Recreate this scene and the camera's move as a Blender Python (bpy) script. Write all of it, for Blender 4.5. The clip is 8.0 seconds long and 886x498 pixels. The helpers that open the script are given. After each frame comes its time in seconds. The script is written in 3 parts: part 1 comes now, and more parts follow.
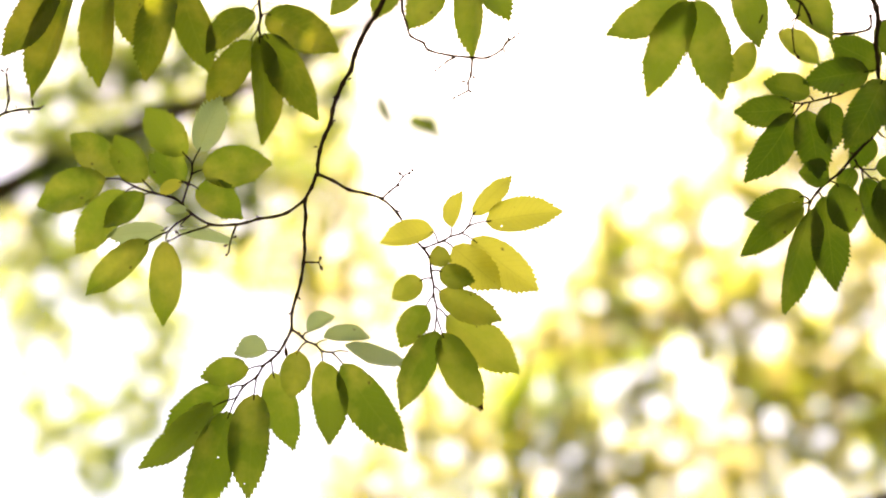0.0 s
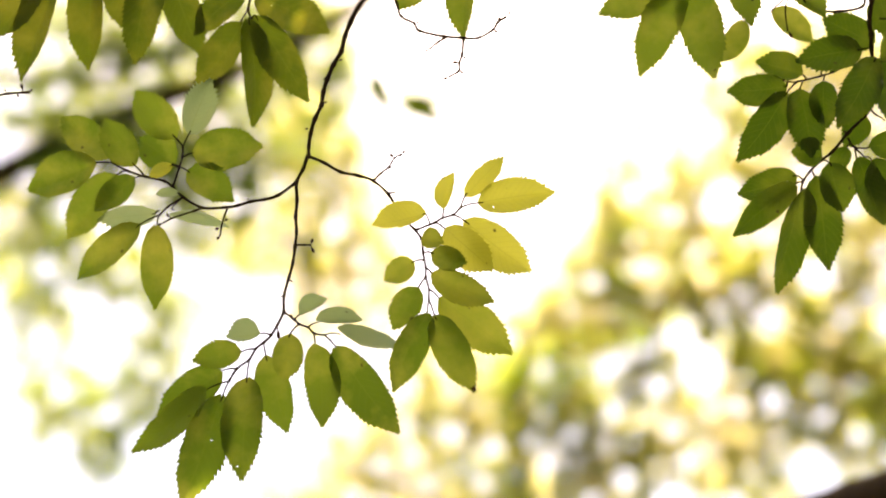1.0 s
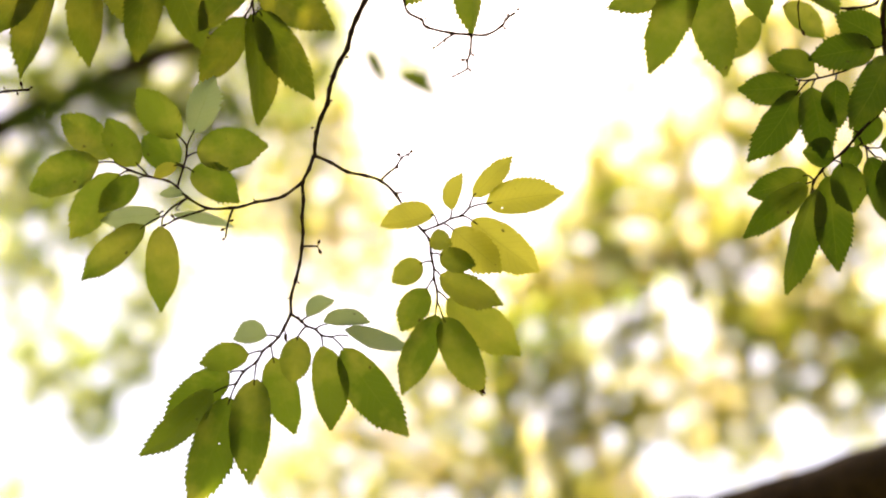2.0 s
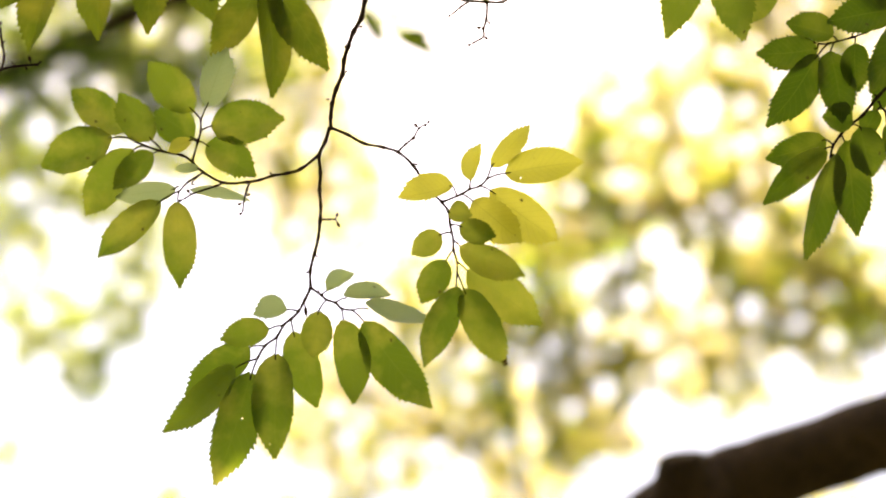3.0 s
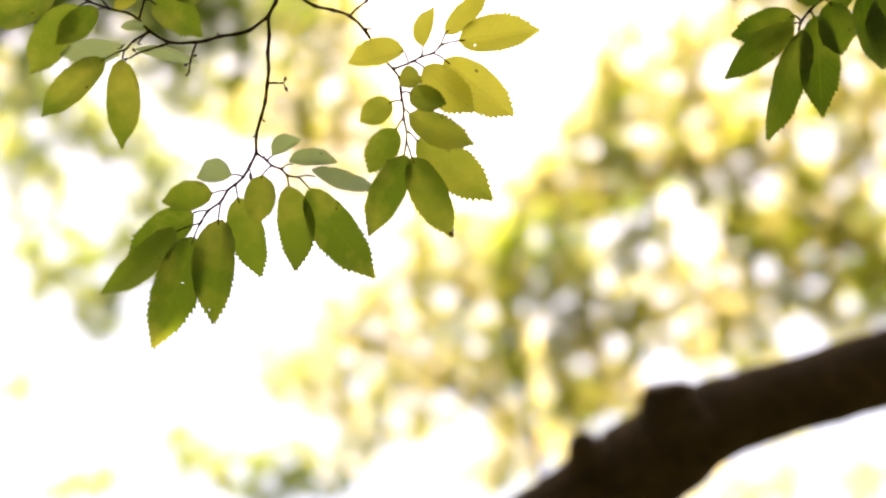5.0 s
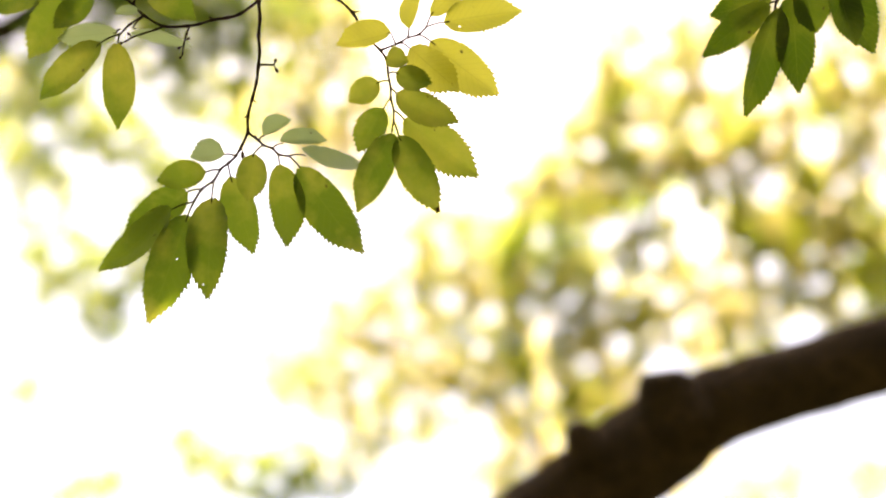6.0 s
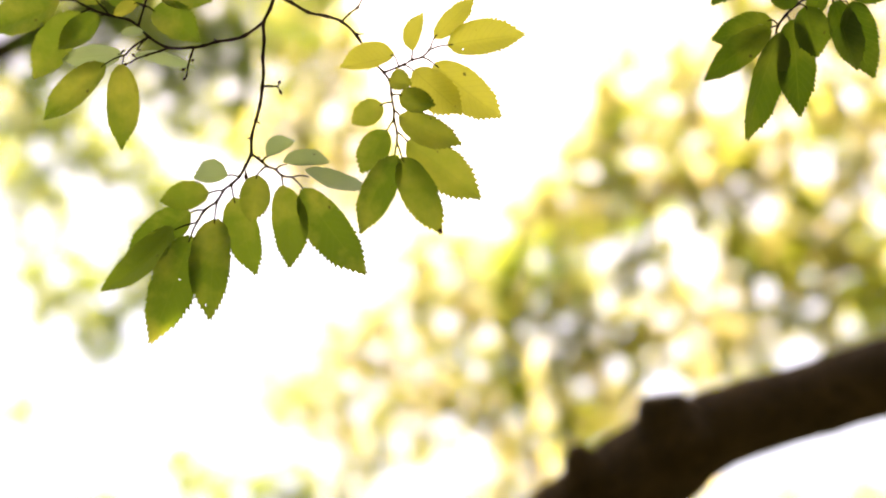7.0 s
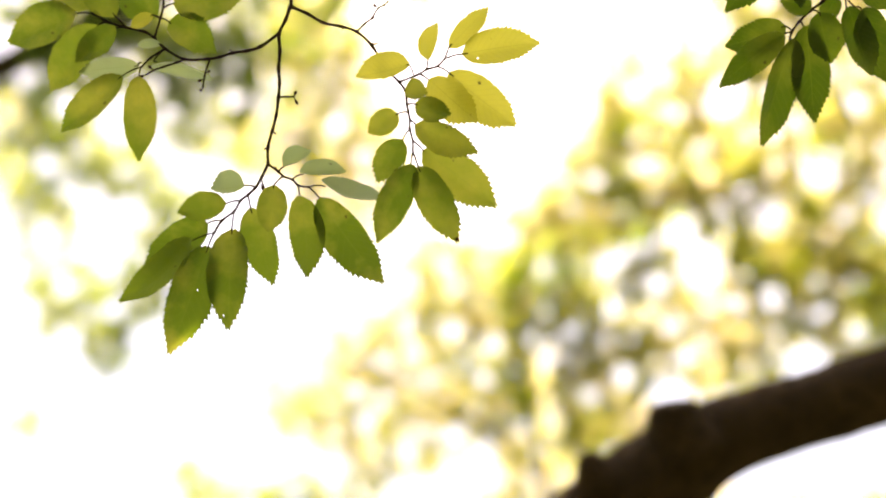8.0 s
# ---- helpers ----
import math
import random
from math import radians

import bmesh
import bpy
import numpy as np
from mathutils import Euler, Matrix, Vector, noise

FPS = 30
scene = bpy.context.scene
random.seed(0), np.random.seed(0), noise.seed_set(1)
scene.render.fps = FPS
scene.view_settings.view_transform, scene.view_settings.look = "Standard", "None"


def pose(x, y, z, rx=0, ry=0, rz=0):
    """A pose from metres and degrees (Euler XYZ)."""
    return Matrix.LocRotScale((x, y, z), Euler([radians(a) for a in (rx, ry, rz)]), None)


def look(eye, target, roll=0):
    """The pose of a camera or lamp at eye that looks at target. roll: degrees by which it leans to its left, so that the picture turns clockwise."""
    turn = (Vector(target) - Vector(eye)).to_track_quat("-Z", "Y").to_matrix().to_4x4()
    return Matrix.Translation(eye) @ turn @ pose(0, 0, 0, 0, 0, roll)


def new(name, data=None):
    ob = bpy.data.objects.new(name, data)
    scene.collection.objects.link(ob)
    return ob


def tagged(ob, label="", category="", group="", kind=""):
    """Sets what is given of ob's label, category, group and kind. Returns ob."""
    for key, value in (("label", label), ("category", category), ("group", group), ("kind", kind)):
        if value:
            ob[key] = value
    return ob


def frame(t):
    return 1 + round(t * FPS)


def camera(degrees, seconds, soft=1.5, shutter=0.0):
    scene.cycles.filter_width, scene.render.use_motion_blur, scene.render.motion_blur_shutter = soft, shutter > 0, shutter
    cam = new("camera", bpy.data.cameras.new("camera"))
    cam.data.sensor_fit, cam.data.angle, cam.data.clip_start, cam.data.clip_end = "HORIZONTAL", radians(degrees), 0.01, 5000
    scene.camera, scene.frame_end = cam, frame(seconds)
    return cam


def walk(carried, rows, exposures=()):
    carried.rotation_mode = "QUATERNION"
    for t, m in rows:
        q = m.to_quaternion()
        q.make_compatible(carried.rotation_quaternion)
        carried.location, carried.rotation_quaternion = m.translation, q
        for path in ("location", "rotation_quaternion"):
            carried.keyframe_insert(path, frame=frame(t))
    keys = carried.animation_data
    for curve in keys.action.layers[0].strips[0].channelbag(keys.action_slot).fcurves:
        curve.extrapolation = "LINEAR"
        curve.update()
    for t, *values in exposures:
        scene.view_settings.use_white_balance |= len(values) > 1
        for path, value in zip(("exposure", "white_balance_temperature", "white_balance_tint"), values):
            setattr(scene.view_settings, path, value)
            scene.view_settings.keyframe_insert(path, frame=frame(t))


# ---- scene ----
import itertools

cam = camera(45, 8.0, soft=2.0)
cam.data.dof.use_dof = True
cam.data.dof.focus_distance = 0.70
cam.data.dof.aperture_fstop = 2.2
walk(cam, [
    (0.0, pose(0.0065, 0.0018, 1.5946, 128.91, -0.71, 0.42)),
    (0.5, pose(0.0096, 0.0059, 1.5952, 128.57, -0.40, 1.03)),
    (1.0, pose(0.0119, 0.0031, 1.5959, 127.91, -0.43, 0.66)),
    (1.5, pose(0.0099, -0.0045, 1.6091, 126.80, -0.56, 0.24)),
    (3.0, pose(-0.0244, -0.0154, 1.6376, 122.79, 1.26, -0.03)),
    (3.5, pose(-0.0131, -0.0089, 1.6251, 122.03, 0.55, -0.23)),
    (4.0, pose(-0.0021, 0.0002, 1.6019, 121.82, 0.44, -0.06)),
    (4.5, pose(0.0148, 0.0187, 1.6049, 121.01, -0.78, -0.15)),
    (5.0, pose(0.0247, 0.0313, 1.5958, 120.89, -0.97, 0.19)),
    (6.5, pose(0.0401, 0.0233, 1.5645, 121.78, -0.78, 0.79)),
    (7.0, pose(0.0337, 0.0246, 1.5687, 122.38, -0.88, 0.42)),
    (7.5, pose(0.0257, 0.0189, 1.5725, 122.39, -0.66, 0.63)),
    (8.0, pose(0.0251, 0.0232, 1.5674, 122.85, -0.58, 0.83)),
], exposures=[
    (0.0, 3.25, 8450, 20), (1.0, 2.98, 8450, 20), (1.5, 2.84, 8450, 20), (3.0, 3.08, 8450, 20), (4.0, 2.82, 8450, 20),
    (5.0, 2.95, 8450, 20), (6.5, 3.07, 8450, 20), (8.0, 3.04, 8450, 20)])

# ---- sky and sun ----
SUN_HEIGHT, SUN_BEARING = 72.0, 10.0  # degrees above the horizon, and clockwise from +Y
world = bpy.data.worlds.new("sky")
scene.world = world
world.use_nodes = True
wn = world.node_tree
sky = wn.nodes.new("ShaderNodeTexSky")
sky.sky_type, sky.sun_disc = "NISHITA", False
sky.sun_elevation, sky.sun_rotation = radians(SUN_HEIGHT), radians(SUN_BEARING)
sky.air_density, sky.dust_density, sky.ozone_density = 1.0, 4.0, 1.0
wn.links.new(sky.outputs[0], wn.nodes["Background"].inputs[0])
wn.nodes["Background"].inputs[1].default_value = 0.057
lamp = bpy.data.lights.new("sun", "SUN")
lamp.energy, lamp.angle, lamp.color = 5.0, radians(0.6), (1.0, 0.80, 0.60)
sun = new("sun", lamp)
_h, _b = radians(SUN_HEIGHT), radians(SUN_BEARING)
SUN_WAY = Vector((math.sin(_b) * math.cos(_h), math.cos(_b) * math.cos(_h), math.sin(_h)))
sun.matrix_world = look(SUN_WAY * 40, (0, 0, 0))


# ---- materials ----
class Nodes:
    """Short hand for building a node material."""

    def __init__(self, name):
        self.mat = bpy.data.materials.new(name)
        self.mat.use_nodes = True
        self.tree = self.mat.node_tree
        self.out = self.tree.nodes["Material Output"]
        self.bsdf = self.tree.nodes["Principled BSDF"]

    def add(self, kind, values=(), operation="", data_type="", blend_type="", feature=""):
        node = self.tree.nodes.new(kind)
        if operation:
            node.operation = operation
        if data_type:
            node.data_type, node.blend_type = data_type, blend_type
        if feature:
            node.feature = feature
        for key, value in dict(values).items():
            if isinstance(value, bpy.types.NodeSocket):
                self.tree.links.new(value, node.inputs[key])
            else:
                node.inputs[key].default_value = value
        return node

    def link(self, a, b):
        self.tree.links.new(a, b)

    def math(self, op, a, b=0.0, c=0.0):
        return self.add("ShaderNodeMath", {0: a, 1: b, 2: c}, operation=op).outputs[0]

    def mix(self, fac, a, b, blend="MIX"):
        return self.add("ShaderNodeMix", {0: fac, 6: a, 7: b}, data_type="RGBA", blend_type=blend).outputs[2]

    def noise(self, scale, detail=3.0, rough=0.55, vector=None):
        values = {"Scale": scale, "Detail": detail, "Roughness": rough}
        if vector is not None:
            values["Vector"] = vector
        return self.add("ShaderNodeTexNoise", values).outputs[0]

    def ramp(self, fac, low, high):
        return self.add("ShaderNodeMapRange", {0: fac, 1: low, 2: high}).outputs[0]


def leaf_material(name, veins, pale=0.0, sun_tint=0.0, low=(0.200, 0.305, 0.012, 1), high=(0.520, 0.455, 0.270, 1), deep=(0.66, 0.66, 0.66, 1)):
    """A thin green blade: it reflects a little and lets warm light through."""
    n = Nodes(name)
    if veins:
        chance = n.add("ShaderNodeObjectInfo").outputs["Random"]
    else:
        chance = n.add("ShaderNodeNewGeometry").outputs["Random Per Island"]
    place = n.add("ShaderNodeTexCoord").outputs["Object"]
    blotch = n.noise(24.0, 4.0, 0.58, n.add("ShaderNodeVectorMath", {0: place, 1: n.add("ShaderNodeObjectInfo").outputs["Location"]}).outputs[0])
    fine = n.noise(900.0, 2.0, 0.5, place)
    patch = n.ramp(n.noise(4.2, 3.0, 0.6, place), 0.40, 0.68)
    lot = n.math("ADD", n.math("MULTIPLY", chance, 0.35), n.math("MULTIPLY", patch, 0.65))
    through_a = n.mix(chance, (0.095, 0.165, 0.012, 1), (0.155, 0.232, 0.020, 1)) if veins else n.mix(lot, low, high)
    through_b = n.mix(n.ramp(blotch, 0.44, 0.72), through_a, (0.330, 0.350, 0.050, 1)) if veins else through_a
    through_b = n.mix(n.math("MULTIPLY", pale, 0.8), through_b, (0.230, 0.320, 0.180, 1))
    # The yellow glow of blades in direct sun, mixed into their colour.
    through_b = n.mix(sun_tint, through_b, (0.770, 0.720, 0.100, 1))
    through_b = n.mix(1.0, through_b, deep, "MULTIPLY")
    face = n.mix(chance, (0.0180, 0.0348, 0.0042, 1), (0.0270, 0.0432, 0.0054, 1))
    face = n.mix(n.ramp(blotch, 0.4, 0.8), face, (0.0330, 0.0432, 0.0072, 1))
    face = n.mix(pale, face, (0.12, 0.16, 0.125, 1))
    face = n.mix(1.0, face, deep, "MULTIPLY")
    if veins:
        uv = n.add("ShaderNodeSeparateXYZ", {0: n.add("ShaderNodeUVMap").outputs[0]})
        across, along = n.math("ABSOLUTE", uv.outputs[0]), uv.outputs[1]
        rib = n.ramp(across, 0.04, 0.01)
        run = n.math("SUBTRACT", n.math("MULTIPLY", along, 11.0), n.math("MULTIPLY", across, 2.4))
        run = n.math("ABSOLUTE", n.math("SUBTRACT", n.math("FRACT", run), 0.5))
        side = n.math("MULTIPLY", n.ramp(run, 0.10, 0.02), 0.55)
        net = n.add("ShaderNodeTexVoronoi", {"Vector": place, "Scale": 620.0}, feature="DISTANCE_TO_EDGE").outputs[0]
        net = n.math("MULTIPLY", n.ramp(net, 0.10, 0.02), 0.16)
        vein = n.math("MAXIMUM", n.math("MAXIMUM", rib, side), net)
        through_b = n.mix(n.math("MULTIPLY", vein, 0.28), through_b, (0.080, 0.110, 0.010, 1))
        face = n.mix(n.math("MULTIPLY", vein, 0.3), face, (0.0540, 0.0690, 0.0180, 1))
        spot = n.ramp(n.noise(140.0, 2.0, 0.5, place), 0.735, 0.77)
        through_b = n.mix(n.math("MULTIPLY", spot, 0.8), through_b, (0.0300, 0.0180, 0.0060, 1))
        height = n.math("ADD", n.math("MULTIPLY", vein, -0.6), n.math("MULTIPLY", fine, 0.3))
        bump = n.add("ShaderNodeBump", {"Strength": 0.35, "Distance": 0.0005, "Height": height}).outputs[0]
        n.link(bump, n.bsdf.inputs["Normal"])
    n.link(face, n.bsdf.inputs["Base Color"])
    n.bsdf.inputs["Roughness"].default_value = 0.42
    n.bsdf.inputs["Specular IOR Level"].default_value = 0.15 if veins else 0.03
    glow = n.add("ShaderNodeBsdfTranslucent", {"Color": through_b})
    both = n.add("ShaderNodeAddShader", {0: n.bsdf.outputs[0], 1: glow.outputs[0]})
    n.link(both.outputs[0], n.out.inputs[0])
    return n.mat


def bark_material(name, dark, light, scale):
    n = Nodes(name)
    place = n.add("ShaderNodeTexCoord").outputs["Object"]
    broad = n.noise(scale, 4.0, 0.6, place)
    grain = n.noise(scale * 9.0, 5.0, 0.65, place)
    plates = n.add("ShaderNodeTexVoronoi", {"Vector": place, "Scale": scale * 4.0}, feature="DISTANCE_TO_EDGE").outputs[0]
    tone = n.math("ADD", n.math("MULTIPLY", broad, 0.55), n.math("MULTIPLY", grain, 0.45))
    col = n.mix(n.ramp(tone, 0.3, 0.7), dark, light)
    col = n.mix(n.ramp(plates, 0.08, 0.0), col, tuple(0.45 * c for c in dark[:3]) + (1,))
    n.link(col, n.bsdf.inputs["Base Color"])
    n.bsdf.inputs["Roughness"].default_value = 0.85
    n.bsdf.inputs["Specular IOR Level"].default_value = 0.1
    height = n.math("ADD", n.math("MULTIPLY", n.ramp(plates, 0.0, 0.15), 0.6), grain)
    bump = n.add("ShaderNodeBump", {"Strength": 0.8, "Distance": 0.1 / scale, "Height": height}).outputs[0]
    n.link(bump, n.bsdf.inputs["Normal"])
    return n.mat


LEAF = leaf_material("leaf_blade", True)
# Paler underside, with reflected sheen put into its grey-green colour.
PALE_LEAF = leaf_material("sheeny_leaf_underside", True, 0.85)
# Two yellower leaf copies: direct sun put into the colour, strongly and slightly.
SUNLIT_LEAF = leaf_material("sunlit_leaf_blade", True, 0.0, 0.66)
HALF_SUNLIT_LEAF = leaf_material("half_sunlit_leaf_blade", True, 0.0, 0.16)
OLIVE_LEAF = leaf_material("olive_leaf_blade", True, deep=(0.48, 0.45, 0.36, 1))
# Leaf copy with canopy shade put into its colour as a darker green.
SHADED_LEAF = leaf_material("shaded_leaf_blade", True, deep=(0.30, 0.37, 0.24, 1))
# Far leaf copy in darker green that stands for shade inside the crown.
FAR_SHADED = leaf_material("far_shaded_blade", False, low=(0.130, 0.265, 0.003, 1), high=(0.36, 0.40, 0.07, 1), deep=(0.97, 0.93, 0.93, 1))
FAR_OLIVE = leaf_material("far_olive_blade", False, low=(0.090, 0.175, 0.012, 1), high=(0.250, 0.300, 0.100, 1), deep=(0.97, 0.93, 0.93, 1))
FAR_LEAF = leaf_material("far_leaf_blade", False, deep=(0.97, 0.93, 0.93, 1))
BARK = bark_material("rough_bark", (0.008, 0.005, 0.003, 1), (0.042, 0.026, 0.014, 1), 14.0)
TWIG = bark_material("twig_bark", (0.0092, 0.0059, 0.0050, 1), (0.0273, 0.0160, 0.0118, 1), 160.0)
STALK = bark_material("leaf_stalk", (0.0126, 0.0092, 0.0038, 1), (0.0252, 0.0210, 0.0084, 1), 200.0)
DEAD = bark_material("dead_leaf_tip", (0.0140, 0.0070, 0.0035, 1), (0.0490, 0.0245, 0.0084, 1), 300.0)
BUD = bark_material("bud_scales", (0.0126, 0.0071, 0.0050, 1), (0.0420, 0.0210, 0.0126, 1), 400.0)


def ground_material():
    n = Nodes("park_grass")
    place = n.add("ShaderNodeTexCoord").outputs["Object"]
    col = n.mix(n.noise(0.6, 5.0, 0.6, place), (0.025, 0.042, 0.012, 1), (0.05, 0.065, 0.022, 1))
    col = n.mix(n.ramp(n.noise(9.0, 5.0, 0.7, place), 0.45, 0.7), col, (0.06, 0.045, 0.03, 1))
    n.link(col, n.bsdf.inputs["Base Color"])
    n.bsdf.inputs["Roughness"].default_value = 0.95
    return n.mat


# ---- building ----
def part(name, bm, material, parent, label=""):
    """One mesh object under a thing or a part, in the parent's own space."""
    mesh = bpy.data.meshes.new(name)
    bm.to_mesh(mesh)
    bm.free()
    mesh.materials.append(material)
    for p in mesh.polygons:
        p.use_smooth = True
    ob = new(name, mesh)
    ob.parent = parent
    return tagged(ob, label)


def smooth_line(points, steps):
    """Points along a Catmull-Rom curve through the given ones."""
    pts = [Vector(p) for p in points]
    pts = [2 * pts[0] - pts[1], *pts, 2 * pts[-1] - pts[-2]]
    line = []
    for a, b, c, d in zip(pts, pts[1:], pts[2:], pts[3:]):
        for i in range(steps):
            t = i / steps
            line.append(0.5 * (2 * b + (c - a) * t + (2 * a - 5 * b + 4 * c - d) * t * t + (3 * b - a - 3 * c + d) * t ** 3))
    return line + [pts[-2]]


def tube(bm, points, r0, r1, steps=6, sides=8, rough=0.0, freq=8.0, swell=0.0, ease=1.0, girth=()):
    """A tapered, slightly uneven stem along a smooth line; swell thickens it at the given points, girth gives its radius at each of them."""
    line = smooth_line(points, steps)
    rings = []
    up = Vector((0.13, 0.31, 0.94))
    for i, p in enumerate(line):
        t = i / (len(line) - 1)
        way = (line[min(i + 1, len(line) - 1)] - line[max(i - 1, 0)]).normalized()
        a = way.cross(up).normalized()
        b = way.cross(a)
        r = r0 + (r1 - r0) * t ** ease
        if girth:
            k = min(i // steps, len(girth) - 2)
            r = girth[k] + (girth[k + 1] - girth[k]) * (i / steps - k)
        if swell and i % steps == 0:
            r *= 1 + swell
        ring = []
        for k in range(sides):
            g = 2 * math.pi * k / sides
            out = a * math.cos(g) + b * math.sin(g)
            bump = 1 + rough * noise.noise((p + out * r) * freq) + 0.5 * rough * noise.noise((p + out * r) * freq * 3.1)
            ring.append(bm.verts.new(p + out * r * bump))
        rings.append(ring)
    for low, high in zip(rings, rings[1:]):
        for k in range(sides):
            bm.faces.new((low[k], low[(k + 1) % sides], high[(k + 1) % sides], high[k]))
    bm.faces.new(rings[0][::-1])
    bm.faces.new(rings[-1])
    return bm


# The hanging sprays lie in one sloping sheet: u to the right, v up the sheet, w towards its lower face, in centimetres.
SHEET = pose(0, 0.5936, 1.9709, 122, 0, 0)
chance = random.Random(11)


def spray(label):
    ob = new("hanging_branch", None)
    ob.empty_display_size = 0.05
    ob.matrix_world = SHEET
    return tagged(ob, label, "branch", group="leafy branches overhead")


def uv2(text):
    return [tuple(float(c) / 100 for c in pair.split(",")) for pair in text.split()]


def stem(branch, path, r0, r1, name="twig", w=0.0):
    """A woody stem with swollen nodes, radii in millimetres, along u,v pairs."""
    pts = uv2(path)
    bent = []
    for (u0, v0), (u1, v1) in zip(pts, pts[1:]):
        gap = math.hypot(u1 - u0, v1 - v0)
        for k in range(max(1, round(gap / 0.011))):
            t = k / max(1, round(gap / 0.011))
            off = 0.0007 * (1 if k % 2 else -1) if k else 0.0
            bent.append((u0 + (u1 - u0) * t - (v1 - v0) / gap * off, v0 + (v1 - v0) * t + (u1 - u0) / gap * off))
    bent.append(pts[-1])
    line = [(u, v, w / 100 + 0.004 * noise.noise((u * 14, v * 14, 3.0))) for u, v in bent]
    bm = tube(bmesh.new(), line, r0 / 1000, r1 / 1000, steps=4, sides=8, rough=0.16, freq=260.0, swell=0.40)
    return part(name, bm, TWIG, branch)


def bud(branch, u0, v0, u1, v1, size):
    """A pointed winter bud or spur of overlapping scales on a twig."""
    bm = bmesh.new()
    a, b = Vector((u0, v0, 0)) / 100, Vector((u1, v1, 0)) / 100
    way = (b - a).normalized()
    tip = b + way * 0.0016 * size
    side = way.cross(Vector((0, 0, 1)))
    over = Vector((0, 0, 1))
    rings = []
    for t, r in ((0.0, 0.28), (0.3, 0.34), (0.5, 0.85), (0.66, 1.0), (0.84, 0.6), (1.0, 0.06)):
        c = a.lerp(tip, t)
        rings.append([bm.verts.new(c + (side * math.cos(g) + over * math.sin(g)) * r * 0.0011 * size)
                      for g in (2 * math.pi * k / 7 for k in range(7))])
    for low, high in zip(rings, rings[1:]):
        for k in range(7):
            bm.faces.new((low[k], low[(k + 1) % 7], high[(k + 1) % 7], high[k]))
    bm.faces.new(rings[0][::-1])
    bm.faces.new(rings[-1])
    return part("bud", bm, BUD, branch)


def blade_width(s):
    """Half width along an ovate blade that narrows into a drawn-out point, 0 to 1."""
    body = math.sin(math.pi * s ** 0.78) ** 0.56
    return body * (1 - 0.60 * max(0.0, (s - 0.74) / 0.26) ** 1.2)


def leaf(branch, nu, nv, bu, bv, length, heading, width, w=0.0, hole=None, browned=False, kind=LEAF, turned=1, lop=None):
    """A saw-edged leaf: its stalk leaves the twig at nu, nv; its blade begins at bu, bv, in centimetres; width is what shows; lop makes one half of it the broader."""
    rnd = random.Random(round(bu * 31 + bv * 17 + length * 7))
    full = max(width, length * rnd.uniform(0.35, 0.41)) * 1.04
    width *= 0.84 if kind is PALE_LEAF else 1.04
    if length < 2.6:
        full = width
    turn = math.acos(min(1.0, width / full)) * rnd.choice((-1, 1)) * turned
    lift = radians(rnd.uniform(-14, 14))
    n = max(9, round(9 + length * 1.7))
    ragged = 1.9 if kind is PALE_LEAF else 1.3 if length < 5 else 1.0
    size = length / 100 / math.cos(lift)
    half = full / 200 * 0.93
    fold, camber, skew = rnd.uniform(0.08, 0.42), rnd.uniform(-0.14, 0.20), rnd.uniform(-0.035, 0.035)
    wave = rnd.uniform(0, 6)
    lop = rnd.uniform(-0.15, 0.15) if lop is None else lop
    bm = bmesh.new()
    uv = bm.loops.layers.uv.new("UVMap")
    where = {}

    def put(x, s, edge):
        bend = skew * size * math.sin(math.pi * s)
        z = fold * abs(x) + camber * size * (s - 0.5) ** 2 * 2 + 0.05 * half * edge * math.sin(wave + s * 9 + (2 if x > 0 else 0))
        z += 0.016 * half * math.sin(s * 11 * 2 * math.pi - 2.4 * edge * 6.28) * (1 if edge > 0 else 0)
        v = bm.verts.new((x + bend, s * size, z))
        where[v] = (edge if x >= 0 else -edge, s)
        return v

    rows = []
    for i in range(n + 1):
        s = i / n
        h = half * blade_width(min(max(s, 0.004), 0.996)) * (1 + 0.04 * noise.noise((s * 5, wave, 0)))
        uneven = 1 + rnd.uniform(-0.03, 0.03)
        row = {0: put(0, s, 0)}
        for sgn in (-1, 1):
            side = sgn * h * (1 + sgn * lop)
            row[sgn] = put(side * 0.36, s - 0.015, 0.36)
            row[2 * sgn] = put(side * 0.72, s - 0.01, 0.72)
            row[3 * sgn] = put(side * uneven, s, 1.0)
        rows.append(row)
    for i, (low, high) in enumerate(zip(rows, rows[1:])):
        s = (i + 0.92) / n
        for sgn in (-1, 1):
            for k in (0, 1, 2):
                ring = (low[k * sgn], low[(k + 1) * sgn], high[(k + 1) * sgn], high[k * sgn])
                bm.faces.new(ring if sgn > 0 else ring[::-1])
            if i > 0:
                h = half * blade_width(min(s, 0.99)) * (1 + sgn * lop)
                tooth = put(sgn * (h + half * rnd.uniform(0.06, 0.17) * ragged * min(1.0, max(0.0, (s - 0.16) * 3)) * (1 if s < 0.93 else 0.4)), s + 0.25 / n, 1.05)
                ring = (low[3 * sgn], tooth, high[3 * sgn])
                bm.faces.new(ring if sgn > 0 else ring[::-1])
    for f in bm.faces:
        for loop in f.loops:
            loop[uv].uv = where[loop.vert]
    if hole:
        bm.faces.ensure_lookup_table()
        for s, x in hole:
            near = min(bm.faces, key=lambda f: (f.calc_center_median() - Vector((x * half, s * size, 0))).length)
            bmesh.ops.inset_individual(bm, faces=[near], thickness=min(e.calc_length() for e in near.edges) * 0.3)
            mid = near.calc_center_median()
            for v in near.verts:
                v.co = mid + (v.co - mid).normalized() * 0.0006
            bm.faces.remove(near)
